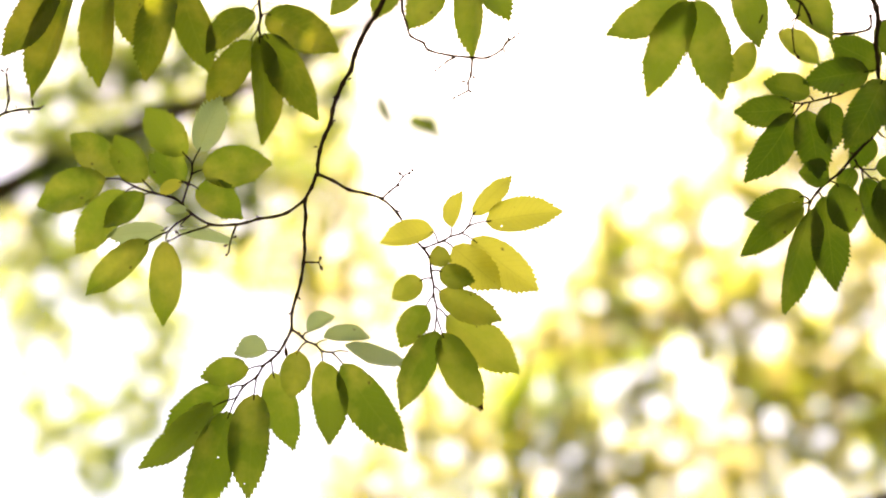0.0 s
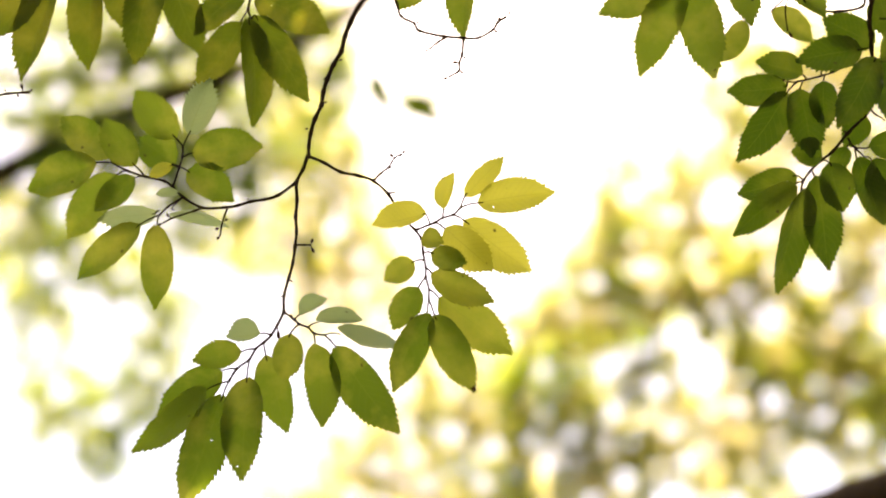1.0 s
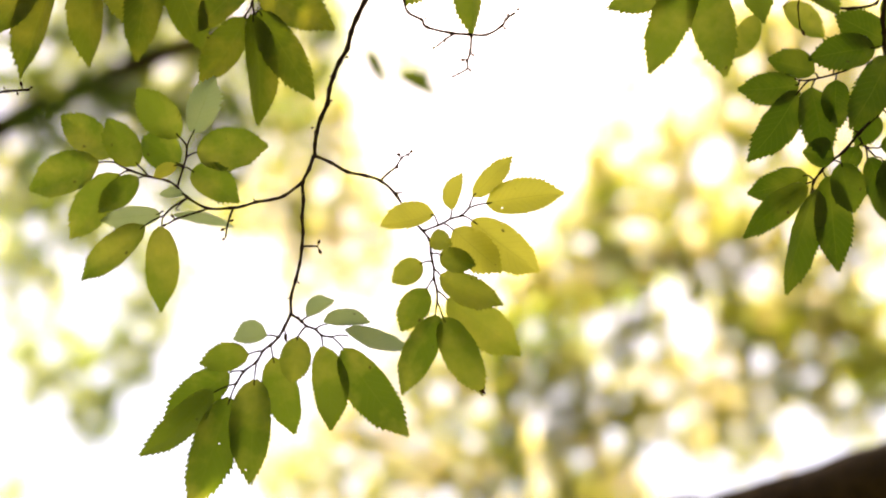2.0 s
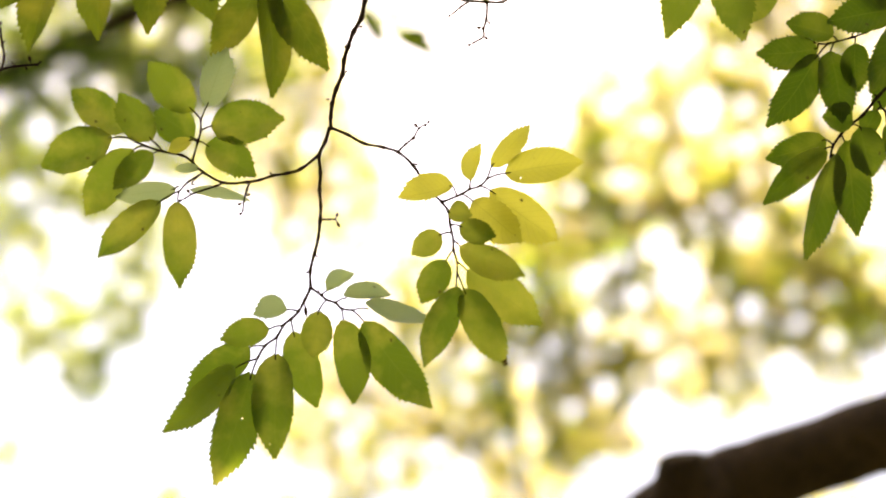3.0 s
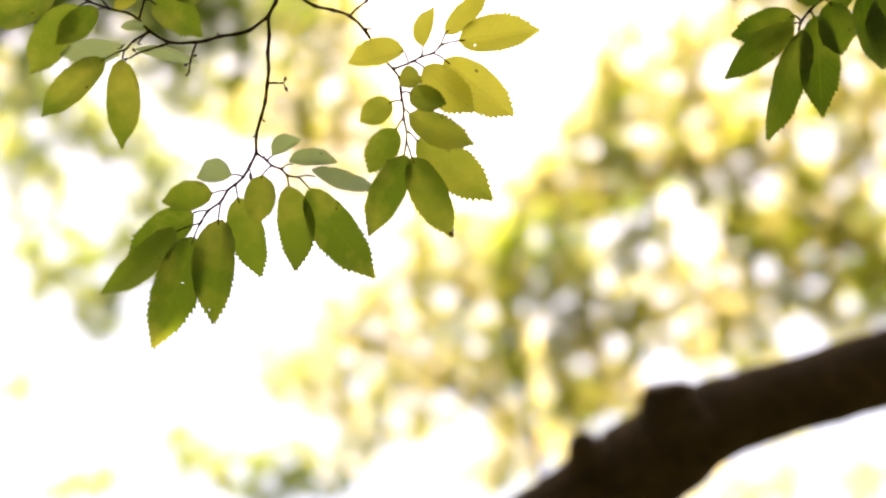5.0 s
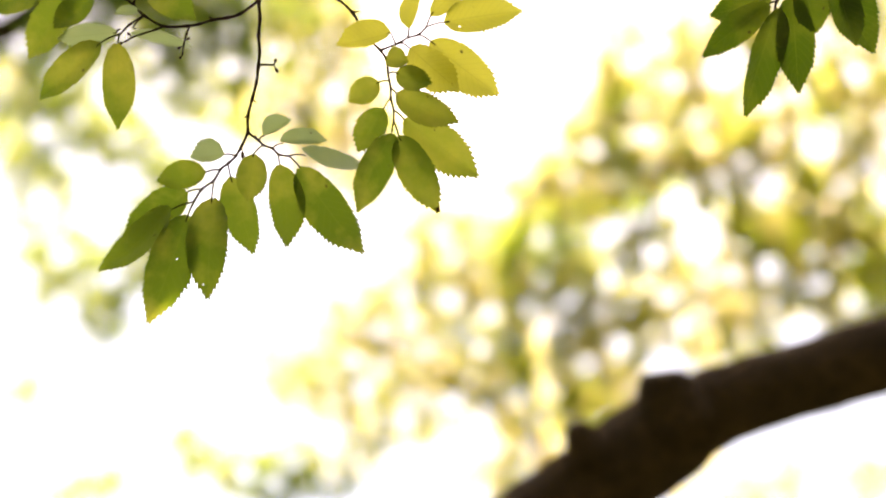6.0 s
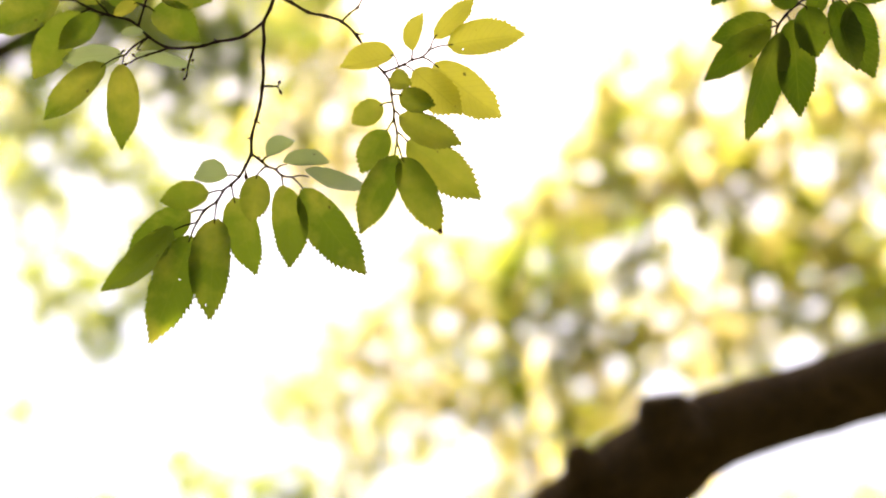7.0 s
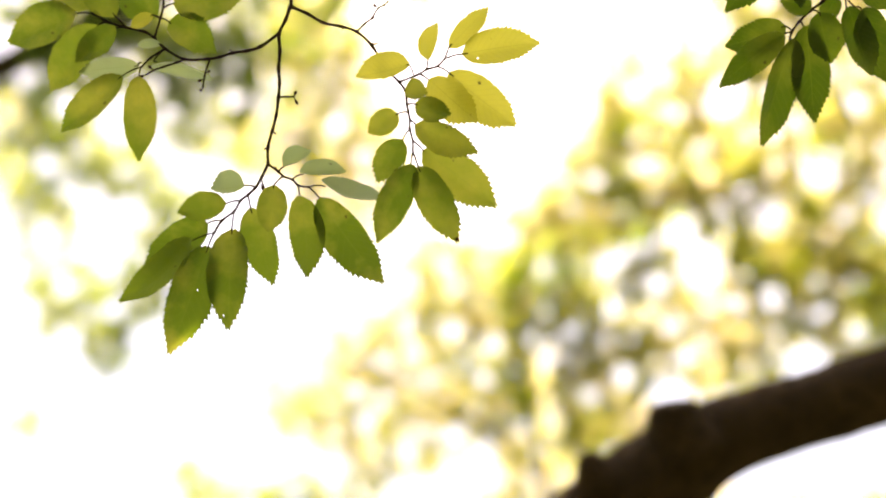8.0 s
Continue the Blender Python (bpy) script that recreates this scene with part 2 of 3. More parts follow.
    ob = part("leaf", bm, kind, branch, "leaf showing its pale underside, reflected sheen put into its grey-green colour" if kind is PALE_LEAF else "")
    ob.matrix_basis = (Matrix.Translation((bu / 100, bv / 100, w / 100)) @ Matrix.Rotation(radians(heading - 90), 4, "Z")
                       @ Matrix.Rotation(lift, 4, "X") @ Matrix.Rotation(turn, 4, "Y"))
    if browned:
        ob.data.materials.append(DEAD)
        for p in ob.data.polygons:
            if p.center.y > size * 0.925 and p.center.x < skew * size * 0.2 + 0.0008 or p.center.y > size * 0.975:
                p.material_index = 1
    a, b = Vector((nu, nv, 0)) / 100, Vector((bu, bv, w)) / 100
    if (b - a).length > 0.0008:
        back = ob.matrix_basis.inverted()
        mid = a.lerp(b, 0.5) + Vector((0, 0.0006, 0.0004))
        bm = tube(bmesh.new(), [back @ a, back @ mid, back @ b, Vector((0, size * 0.06, 0.0))], 0.00062, 0.00046, steps=3, sides=6)
        part("leaf_stalk", bm, STALK, ob)
    return ob


# ---- ground ----
bm = bmesh.new()
bmesh.ops.create_grid(bm, x_segments=40, y_segments=40, size=400)
for v in bm.verts:
    v.co.z = 0.25 * noise.noise(v.co * 0.03) * min(1.0, v.co.length / 30)
tagged(part("ground", bm, ground_material(), None), "worn park grass with bare earth under trees", "ground", kind="structure")

# ---- hanging sprays ----
forked = spray("thin dark hanging branch with serrated yellow-green backlit leaves")
stem(forked, "-8.8,13.0 -9.5,11.2 -9.5,8.9 -9.5,6.9 -9.9,4.8 -10.2,3.7 -10.2,2.6", 1.15, 0.85, "stem")
stem(forked, "-10.2,2.6 -10.6,1.8 -11.0,1.1 -11.5,0.6 -12.0,0.2 -12.4,-0.5 -13.2,-1.1 -13.7,-1.9", 0.95, 0.72, "twig")
stem(forked, "-10.2,2.6 -9.5,2.1 -9.2,1.8 -8.6,1.6 -8.2,1.2 -7.5,1.1", 0.85, 0.66, "twig")
stem(forked, "-9.5,7.0 -8.9,7.0 -8.5,7.0", 0.75, 0.56, "twig")
leaf(forked, -9.5, 2.1, -9.1, 2.4, 2.0, 31, 1.32, 0.3, kind=PALE_LEAF, lop=-0.7)
leaf(forked, -8.6, 1.6, -8.0, 1.9, 3.0, -0, 1.17, 0.2, kind=PALE_LEAF, lop=-0.7)
leaf(forked, -7.5, 1.1, -6.7, 1.2, 4.4, -16, 1.32, -0.2, kind=PALE_LEAF, lop=-0.6)
leaf(forked, -7.5, 1.1, -6.7, 0.2, 6.9, -52, 2.79, -0.3)
leaf(forked, -8.2, 1.2, -8.1, 0.4, 5.3, -83, 2.35, 0)
leaf(forked, -9.2, 1.8, -9.6, 1.1, 3.0, -99, 2.02, 1.2)
leaf(forked, -11.5, 0.6, -11.4, -0.3, 5.2, -75, 2.35, -0.4)
leaf(forked, -12.4, -0.5, -12.5, -1.6, 6.5, -90, 2.72, 0.2, hole=[(0.84, 0.2)])
leaf(forked, -13.7, -1.9, -14.0, -2.8, 7.2, -107, 2.79, 0.4, hole=[(0.42, -0.2)])
leaf(forked, -13.7, -1.9, -15.0, -2.4, 6.1, -138, 2.13, 0.5)
leaf(forked, -13.2, -1.1, -14.2, -1.2, 5.3, -145, 2.49, -0.6)
leaf(forked, -12.0, 0.2, -12.9, -0.0, 3.1, -169, 1.83, 0.3)
leaf(forked, -11.0, 1.1, -11.8, 1.2, 2.1, -173, 1.83, -0.2, kind=PALE_LEAF, lop=0.6)
bud(forked, -10.6, 1.7, -10.5, 0.9, 1.2)
bud(forked, -9.6, 2.1, -9.7, 2.4, 0.6)
bud(forked, -12.0, 0.2, -12.3, 0.2, 0.6)
bud(forked, -8.5, 7.0, -8.3, 6.6, 1)
bud(forked, -8.5, 7.0, -8.4, 7.3, 1)
bud(forked, -9.9, 4.8, -9.7, 4.6, 0.6)
bud(forked, -10.2, 3.7, -10.4, 3.6, 0.6)
stem(forked, "-8.8,13.0 -6.6,11.9 -4.4,11.3 -3.4,10.4 -2.7,9.2 -2.3,8.7 -1.6,8.0", 1.05, 0.8, "twig")
stem(forked, "-1.6,8.0 -1.2,7.4 -1.1,6.6 -1.0,6.0 -0.9,5.5 -0.9,4.9 -0.7,4.1 -0.7,3.4", 0.85, 0.66, "twig")
stem(forked, "-1.6,8.0 -0.3,8.5 0.2,8.8 0.9,9.0 1.4,9.5", 0.78, 0.66, "twig")
stem(forked, "-4.4,11.3 -3.9,11.8 -3.4,12.2 -3.0,12.8 -2.5,13.1", 0.72, 0.5, "twig")
stem(forked, "-3.4,10.5 -3.1,10.5", 0.75, 0.5, "twig")
leaf(forked, -0.6, 8.3, -0.9, 9.0, 3.6, -169, 1.68, 0.6, kind=SUNLIT_LEAF, lop=0.5)
leaf(forked, 0.2, 8.8, 0.3, 9.4, 2.4, 74, 1.17, 0.2, kind=SUNLIT_LEAF, lop=-0.6)
leaf(forked, 1.4, 9.5, 1.7, 10.3, 3.7, 46, 1.39, 0, kind=SUNLIT_LEAF)
leaf(forked, 1.4, 9.5, 2.6, 9.8, 5.0, 7, 2.33, 0, hole=[(0.2, 0.5)], kind=SUNLIT_LEAF)
leaf(forked, 0.9, 9.0, 1.7, 8.7, 5.6, -36, 2.77, -1, kind=SUNLIT_LEAF)
leaf(forked, -0.3, 8.5, 0.4, 8.0, 4.1, -41, 2.48, 0.3, kind=SUNLIT_LEAF)
leaf(forked, -1.0, 6.5, -0.5, 6.4, 2.4, -17, 1.61, 0.8)
leaf(forked, -1.2, 7.4, -1.2, 7.3, 1.5, -11, 1.39, 0.9, kind=HALF_SUNLIT_LEAF)
leaf(forked, -0.9, 5.5, -0.4, 5.0, 4.4, -25, 1.97, 0.5, kind=HALF_SUNLIT_LEAF)
leaf(forked, -0.7, 4.1, -0.0, 3.5, 6.0, -37, 2.85, -0.4, kind=HALF_SUNLIT_LEAF)
leaf(forked, -0.7, 3.4, -0.3, 2.3, 5.5, -62, 2.34, 0.8, browned=True)
leaf(forked, -0.7, 3.4, -0.8, 2.5, 5.5, -114, 2.12, 0.7)
leaf(forked, -0.9, 4.9, -1.4, 4.2, 3.2, -121, 1.98, -0.3)
leaf(forked, -1.0, 6.0, -1.7, 5.9, 2.3, -147, 1.68, 0, kind=HALF_SUNLIT_LEAF)
bud(forked, -3.6, 12.0, -3.3, 12.2, 0.9)
bud(forked, -3.0, 12.8, -3.2, 13.0, 1.1)
bud(forked, -2.5, 13.1, -2.4, 13.2, 1)
bud(forked, -2.8, 13.0, -2.6, 13.0, 0.8)
bud(forked, -3.1, 10.5, -3.0, 10.5, 0.6)
bud(forked, -2.7, 9.2, -2.5, 9.3, 0.6)
bud(forked, -2.3, 8.7, -2.4, 8.6, 0.6)
bud(forked, -5.2, 11.6, -5.3, 11.5, 0.6)
stem(forked, "-9.5,11.2 -10.7,10.3 -12.5,9.9 -14.2,9.5 -15.7,9.5 -17.0,10.2 -17.7,10.9", 1.05, 0.8, "twig")
stem(forked, "-17.7,10.9 -18.3,11.3 -19.6,11.6 -20.8,12.0 -21.7,12.5 -22.0,13.0", 0.82, 0.66, "twig")
stem(forked, "-17.7,10.9 -17.3,12.2 -17.1,12.9 -17.1,13.6", 0.74, 0.6, "twig")
stem(forked, "-17.0,10.2 -18.0,9.6 -18.6,9.0", 0.72, 0.56, "twig")
stem(forked, "-15.7,9.5 -16.2,9.3 -17.2,9.0 -17.8,8.8 -18.3,8.5", 0.75, 0.56, "twig")
stem(forked, "-14.0,9.5 -14.2,9.0 -14.4,8.3 -14.5,7.6", 0.7, 0.5, "twig")
leaf(forked, -21.7, 12.5, -22.8, 12.5, 5.2, -161, 2.78, 0.2)
leaf(forked, -22.0, 13.0, -22.1, 13.0, 4.8, 142, 2.34, -0.4)
leaf(forked, -19.6, 11.6, -20.2, 12.3, 3.5, 121, 2.18, 0.4)
leaf(forked, -17.3, 12.2, -17.8, 12.5, 3.1, 144, 2.49, -0.6)
leaf(forked, -17.1, 13.6, -17.6, 14.2, 4.2, 131, 2.42, 0.2)
leaf(forked, -17.1, 13.6, -16.7, 14.5, 4.0, 70, 2.16, 0, kind=PALE_LEAF)
leaf(forked, -17.1, 12.9, -16.3, 13.2, 4.7, 4, 2.84, 0)
leaf(forked, -17.3, 12.2, -16.8, 12.0, 3.9, -34, 2.26, 0)
leaf(forked, -20.8, 12.0, -21.5, 11.7, 5.4, -131, 2.62, 0)
leaf(forked, -19.6, 11.6, -20.1, 11.4, 3.3, -136, 1.77, 0.6)
leaf(forked, -18.6, 9.3, -19.0, 9.2, 3.7, -172, 1.68, -0.6, kind=PALE_LEAF)
leaf(forked, -18.6, 9.0, -19.7, 8.3, 5.6, -142, 2.07, 0.5)
leaf(forked, -18.6, 9.0, -18.6, 8.2, 5.5, -88, 2.18, 0.4)
leaf(forked, -17.0, 10.2, -17.2, 10.4, 1.6, -180, 0.80, 0.5, kind=PALE_LEAF)
leaf(forked, -17.0, 10.2, -17.9, 9.5, 3.8, -12, 0.83, -0.5, kind=PALE_LEAF)
leaf(forked, -17.4, 12.2, -17.6, 12.2, 1.7, -158, 0.92, 0.9, kind=SUNLIT_LEAF)
bud(forked, -17.8, 8.8, -18.0, 9.0, 1)
bud(forked, -18.3, 8.5, -18.5, 8.4, 1)
bud(forked, -14.3, 8.6, -14.1, 8.7, 0.9)
bud(forked, -14.5, 8.2, -14.7, 8.1, 1)
bud(forked, -14.5, 7.6, -14.6, 7.5, 1)
bud(forked, -19.6, 11.6, -19.7, 11.7, 0.6)
bud(forked, -12.5, 9.9, -12.7, 10.1, 0.6)
drooping = spray("drooping side branch with crowded green serrated leaves, most darkened as if in shade")
stem(drooping, "28.4,32.0 28.2,27.6 28.9,23.4 28.7,22.0 28.8,20.2 28.9,18.6 28.5,16.1 28.1,15.5 27.0,14.4 26.0,13.2 25.2,12.6 24.5,11.9 24.0,11.2 23.8,10.4", 2, 0.7, "stem")
stem(drooping, "28.9,19.3 27.1,19.0 25.4,18.3 23.8,17.9 23.1,17.9", 0.8, 0.6, "twig")
stem(drooping, "27.0,14.1 27.4,13.5 28.3,13.4", 0.7, 0.5, "twig")
stem(drooping, "27.4,13.5 28.1,12.8", 0.62, 0.5, "twig")
stem(drooping, "28.5,16.1 28.8,15.7 29.3,15.4", 0.62, 0.5, "twig")
leaf(drooping, 23.8, 10.4, 23.8, 10.6, 7.0, -105, 2.44, 0.5, kind=SHADED_LEAF)
leaf(drooping, 24.5, 11.9, 24.8, 11.5, 6.2, -84, 2.61, -0.2, kind=SHADED_LEAF)
leaf(drooping, 25.2, 12.6, 25.6, 12.3, 3.3, -74, 2.33, 0.5, kind=SHADED_LEAF)
leaf(drooping, 24.0, 11.2, 23.2, 10.9, 5.5, -142, 2.00, 0, kind=SHADED_LEAF)
leaf(drooping, 24.0, 11.2, 23.7, 11.7, 3.9, -163, 2.25, -0.6, kind=SHADED_LEAF)
leaf(drooping, 25.2, 12.6, 25.0, 12.7, 2.0, 169, 1.91, 0.6, kind=SHADED_LEAF)
leaf(drooping, 23.8, 17.9, 23.0, 17.1, 5.6, -126, 2.39, 0.3, kind=SHADED_LEAF)
leaf(drooping, 24.2, 18.0, 23.9, 17.3, 4.8, -86, 2.48, 0, kind=SHADED_LEAF)
leaf(drooping, 25.6, 18.3, 25.3, 17.7, 3.1, -87, 1.96, 0.6, kind=SHADED_LEAF)
leaf(drooping, 23.1, 17.9, 23.1, 17.6, 3.9, -177, 2.23, 0, kind=SHADED_LEAF)
leaf(drooping, 24.4, 18.1, 24.2, 18.5, 3.1, 163, 1.94, -0.4, kind=SHADED_LEAF)
leaf(drooping, 28.9, 20.1, 28.0, 20.0, 4.3, -171, 2.38, 0.3, kind=SHADED_LEAF)
leaf(drooping, 28.8, 20.2, 29.0, 20.5, 3.8, 152, 2.50, -0.3, kind=SHADED_LEAF)
leaf(drooping, 28.9, 19.3, 28.8, 19.3, 5.9, -123, 2.53, 0.7, kind=SHADED_LEAF)
leaf(drooping, 28.5, 16.1, 28.4, 15.8, 2.6, -122, 1.78, -0.6, kind=SHADED_LEAF)
leaf(drooping, 27.2, 13.7, 27.0, 13.5, 1.8, -116, 1.33, -0.3, kind=SHADED_LEAF)
leaf(drooping, 27.4, 13.5, 27.5, 12.6, 4.7, -76, 2.03, 0, kind=SHADED_LEAF)
leaf(drooping, 28.1, 12.8, 28.3, 12.6, 5.0, -67, 2.49, 0.4, kind=SHADED_LEAF)
leaf(drooping, 28.3, 13.4, 28.4, 13.5, 3.1, 8, 1.97, 0, kind=SHADED_LEAF)
leaf(drooping, 28.9, 18.6, 30.0, 19.8, 5.5, -90, 2.33, -0.5, kind=SHADED_LEAF)
leaf(drooping, 28.9, 23.4, 29.7, 23.8, 2.9, -82, 2.35, -0.4, kind=SHADED_LEAF)
leaf(drooping, 29.4, 22.2, 31.2, 21.8, 3.1, -124, 1.94, 0.2, kind=SHADED_LEAF)
stem(drooping, "28.4,24.0 28.3,23.0 26.7,22.7 24.7,23.0 24.3,24.0 23.8,24.9 21.9,26.0 19.3,26.5", 0.9, 0.75, "twig")
stem(drooping, "19.3,26.5 17.1,27.8 15.6,31.2", 0.75, 1.0, "twig")
stem(drooping, "23.8,24.9 23.2,23.0 23.3,21.4", 0.62, 0.44, "twig")
leaf(drooping, 17.1, 26.4, 16.6, 26.2, 6.1, -155, 2.84, -2.5)
leaf(drooping, 17.1, 26.4, 16.8, 25.5, 7.4, -115, 2.82, -2)
leaf(drooping, 17.3, 26.4, 17.3, 25.6, 7.5, -79, 2.61, -2.3)
leaf(drooping, 20.4, 28.0, 20.1, 27.6, 6.0, -82, 2.47, -1.6)
leaf(drooping, 22.9, 28.0, 23.0, 27.8, 6.4, -65, 2.74, -1.2)
leaf(drooping, 23.7, 24.0, 23.0, 23.6, 3.6, -35, 1.83, -2.6)
leaf(drooping, 21.2, 24.0, 21.2, 22.9, 3.7, -121, 1.67, -2.8)
bud(drooping, 23.3, 21.4, 23.5, 21.0, 1.1)
bud(drooping, 26.7, 22.7, 26.5, 22.6, 0.7)
bud(drooping, 23.1, 17.9, 22.9, 18.0, 0.7)
bud(drooping, 25.4, 18.3, 25.4, 18.5, 0.7)
bud(drooping, 27.0, 14.4, 26.8, 14.5, 0.7)
bud(drooping, 29.3, 15.4, 29.4, 15.3, 0.8)
stem(forked, "-8.7,12.8 -8.6,14.5 -7.9,16.4 -7.5,18.2 -6.6,20.1 -6.0,22.1 -4.9,24.1 -4.3,25.5 -3.3,27.8 -2.4,31.4 -2.0,33.9", 1.15, 2.0, "stem")
stem(forked, "-3.3,27.8 -3.5,26.1 -2.9,23.4 -2.6,22.5 -1.7,22.0 -1.4,21.5 0.2,21.1 1.5,21.0 2.6,21.0 3.6,21.6 3.9,22.1 4.5,22.5", 0.95, 0.81, "twig")
stem(forked, "0.4,21.0 -0.1,20.7 -0.7,20.2", 0.75, 0.62, "twig")
stem(forked, "1.6,21.0 1.5,19.8 1.3,19.2 1.3,18.7 0.6,18.3", 0.81, 0.62, "twig")
stem(forked, "-2.9,28.6 -0.6,28.8 2.5,28.9", 0.8, 0.5, "twig")
leaf(forked, 0.2, 29.0, -0.5, 26.3, 3.7, -129, 2.44, -0.6)
leaf(forked, 1.4, 28.9, 1.1, 27.6, 6.6, -86, 1.96, 0)
leaf(forked, 2.1, 28.9, 2.4, 26.7, 3.6, -61, 2.07, -0.5)
leaf(forked, -3.7, 27.8, -4.0, 26.7, 3.1, -110, 1.92, -0.8)
leaf(forked, -4.1, 27.8, -5.9, 26.9, 3.7, -126, 1.78, -1)
bud(forked, -0.7, 20.2, -0.9, 20.1, 0.8)
bud(forked, -0.1, 20.7, -0.2, 20.4, 0.5)
bud(forked, 1.5, 19.8, 1.7, 19.6, 0.8)
bud(forked, 1.3, 19.3, 1.0, 19.3, 1)
bud(forked, 1.3, 18.8, 1.5, 18.6, 0.9)
bud(forked, 0.6, 18.3, 0.4, 18.2, 1)
bud(forked, 3.6, 21.6, 3.8, 21.4, 0.8)
bud(forked, 3.9, 22.1, 4.0, 22.3, 0.9)
bud(forked, 4.5, 22.5, 4.7, 22.7, 0.8)
bud(forked, -1.7, 22.0, -1.4, 22.1, 0.6)
bud(forked, -7.5, 18.2, -7.7, 18.2, 0.8)
bud(forked, -6.9, 19.4, -6.6, 19.5, 0.8)
bud(forked, -8.7, 14.8, -8.9, 14.8, 0.7)
bud(forked, -7.9, 16.5, -7.6, 16.6, 0.7)
upper = spray("leafy branch of overlapping olive-green leaves above the forked twig")
stem(upper, "-10.5,33.2 -12.2,29.9 -13.0,27.0 -12.8,23.8 -12.9,23.0 -12.7,22.3", 1.8, 0.7, "stem")
stem(upper, "-12.9,23.0 -13.4,22.2", 0.62, 0.5, "twig")
stem(upper, "-13.0,27.0 -16.3,26.6 -20.2,26.9 -23.4,27.2 -27.0,27.5 -30.5,27.6", 1.0, 0.62, "twig")
leaf(upper, -25.2, 27.2, -25.8, 25.7, 7.9, -108, 2.74, 0.5, kind=OLIVE_LEAF)
leaf(upper, -23.6, 27.4, -23.8, 26.1, 7.1, -91, 2.78, 0.1, kind=OLIVE_LEAF)
leaf(upper, -26.7, 27.6, -26.8, 26.3, 6.4, -121, 2.77, 0.3, kind=OLIVE_LEAF)
leaf(upper, -22.1, 27.2, -22.4, 26.6, 4.9, -77, 2.68, -0.6, kind=OLIVE_LEAF)
leaf(upper, -19.0, 27.0, -19.2, 25.9, 6.8, -101, 2.63, 0.3, kind=OLIVE_LEAF)
leaf(upper, -18.6, 26.8, -18.4, 25.8, 6.2, -69, 2.52, -0.2, kind=OLIVE_LEAF)
leaf(upper, -12.9, 24.8, -13.5, 24.6, 4.4, -134, 2.20, -0.8, kind=OLIVE_LEAF)
leaf(upper, -13.4, 22.2, -13.4, 22.1, 5.2, -126, 2.41, -0.4, kind=OLIVE_LEAF)
leaf(upper, -12.7, 22.3, -12.7, 22.1, 7.1, -88, 1.83, 0.8, kind=OLIVE_LEAF)
leaf(upper, -12.7, 22.3, -12.4, 22.5, 6.7, -58, 2.59, 0.3, kind=OLIVE_LEAF)
leaf(upper, -12.8, 23.8, -12.5, 24.2, 5.7, -28, 2.86, -0.5, hole=[(0.25, 0.3)], kind=OLIVE_LEAF)
bud(upper, -12.9, 23.0, -13.0, 23.1, 0.6)
bare = spray("bare dark twig with small pointed buds")
stem(bare, "-42.9,23.1 -37.1,18.3 -33.0,15.9 -30.9,16.6 -30.0,17.1 -29.1,17.3 -27.6,17.4", 1.6, 0.75, "stem")
stem(bare, "-30.0,17.1 -29.8,18.0 -29.9,18.7 -30.0,19.8", 0.7, 0.69, "twig")
bud(bare, -27.6, 17.4, -27.4, 17.5, 0.8)
bud(bare, -28.0, 17.4, -28.1, 17.8, 1)
bud(bare, -28.4, 17.3, -28.3, 17.1, 0.8)
bud(bare, -29.1, 17.3, -29.2, 17.5, 0.6)
bud(bare, -30.0, 19.8, -29.9, 20.1, 0.9)
bud(bare, -30.0, 19.8, -30.3, 20.0, 0.9)
bud(bare, -29.9, 18.7, -29.7, 18.9, 0.6)
hidden = spray("thin hanging twig with a few small olive leaves behind")
stem(hidden, "-3.9,85.2 -4.3,71.6 -6.3,54.9 -7.5,45.1 -8.2,39.6 -7.0,38.0 -5.7,37.0", 0.8, 0.4, "stem", -75.0)
leaf(hidden, -8.2, 39.6, -10.3, 39.1, 6.1, -67, 1.63, -75, kind=SHADED_LEAF)
leaf(hidden, -8.2, 39.6, -10.9, 38.1, 4.5, -64, 1.26, -76, kind=SHADED_LEAF)
leaf(hidden, -5.7, 37.0, -6.5, 35.7, 6.7, -29, 1.70, -75, kind=SHADED_LEAF)
leaf(hidden, -5.7, 37.0, -5.7, 36.0, 4.3, 2, 1.33, -78, kind=SHADED_LEAF)
leaf(hidden, -5.7, 37.0, -4.6, 34.6, 3.3, -32, 1.48, -73, kind=SHADED_LEAF)


# ---- the tree whose bough crosses below, and the one whose limb carries the sprays ----
def tree(label):
    ob = new("tree", None)
    return tagged(ob, label, "tree", group="park trees")


def limb(owner, points, r0, r1, name="limb", rough=0.10, freq=9.0, sides=14, steps=8, label="", ease=1.0, girth=()):
    bm = tube(bmesh.new(), points, r0, r1, steps=steps, sides=sides, rough=rough, freq=freq, ease=ease, girth=girth)
    return part(name, bm, BARK, owner, label)


near_tree = tree("dark rough-barked tree with a thick bough forking off low")
limb(near_tree, [(-0.07, 1.70, -0.05), (-0.05, 1.68, 0.7), (0.01, 1.61, 1.45), (0.083, 1.546, 1.956)], 0.17, 0.082, "trunk", 0.07, 7.0, 20)
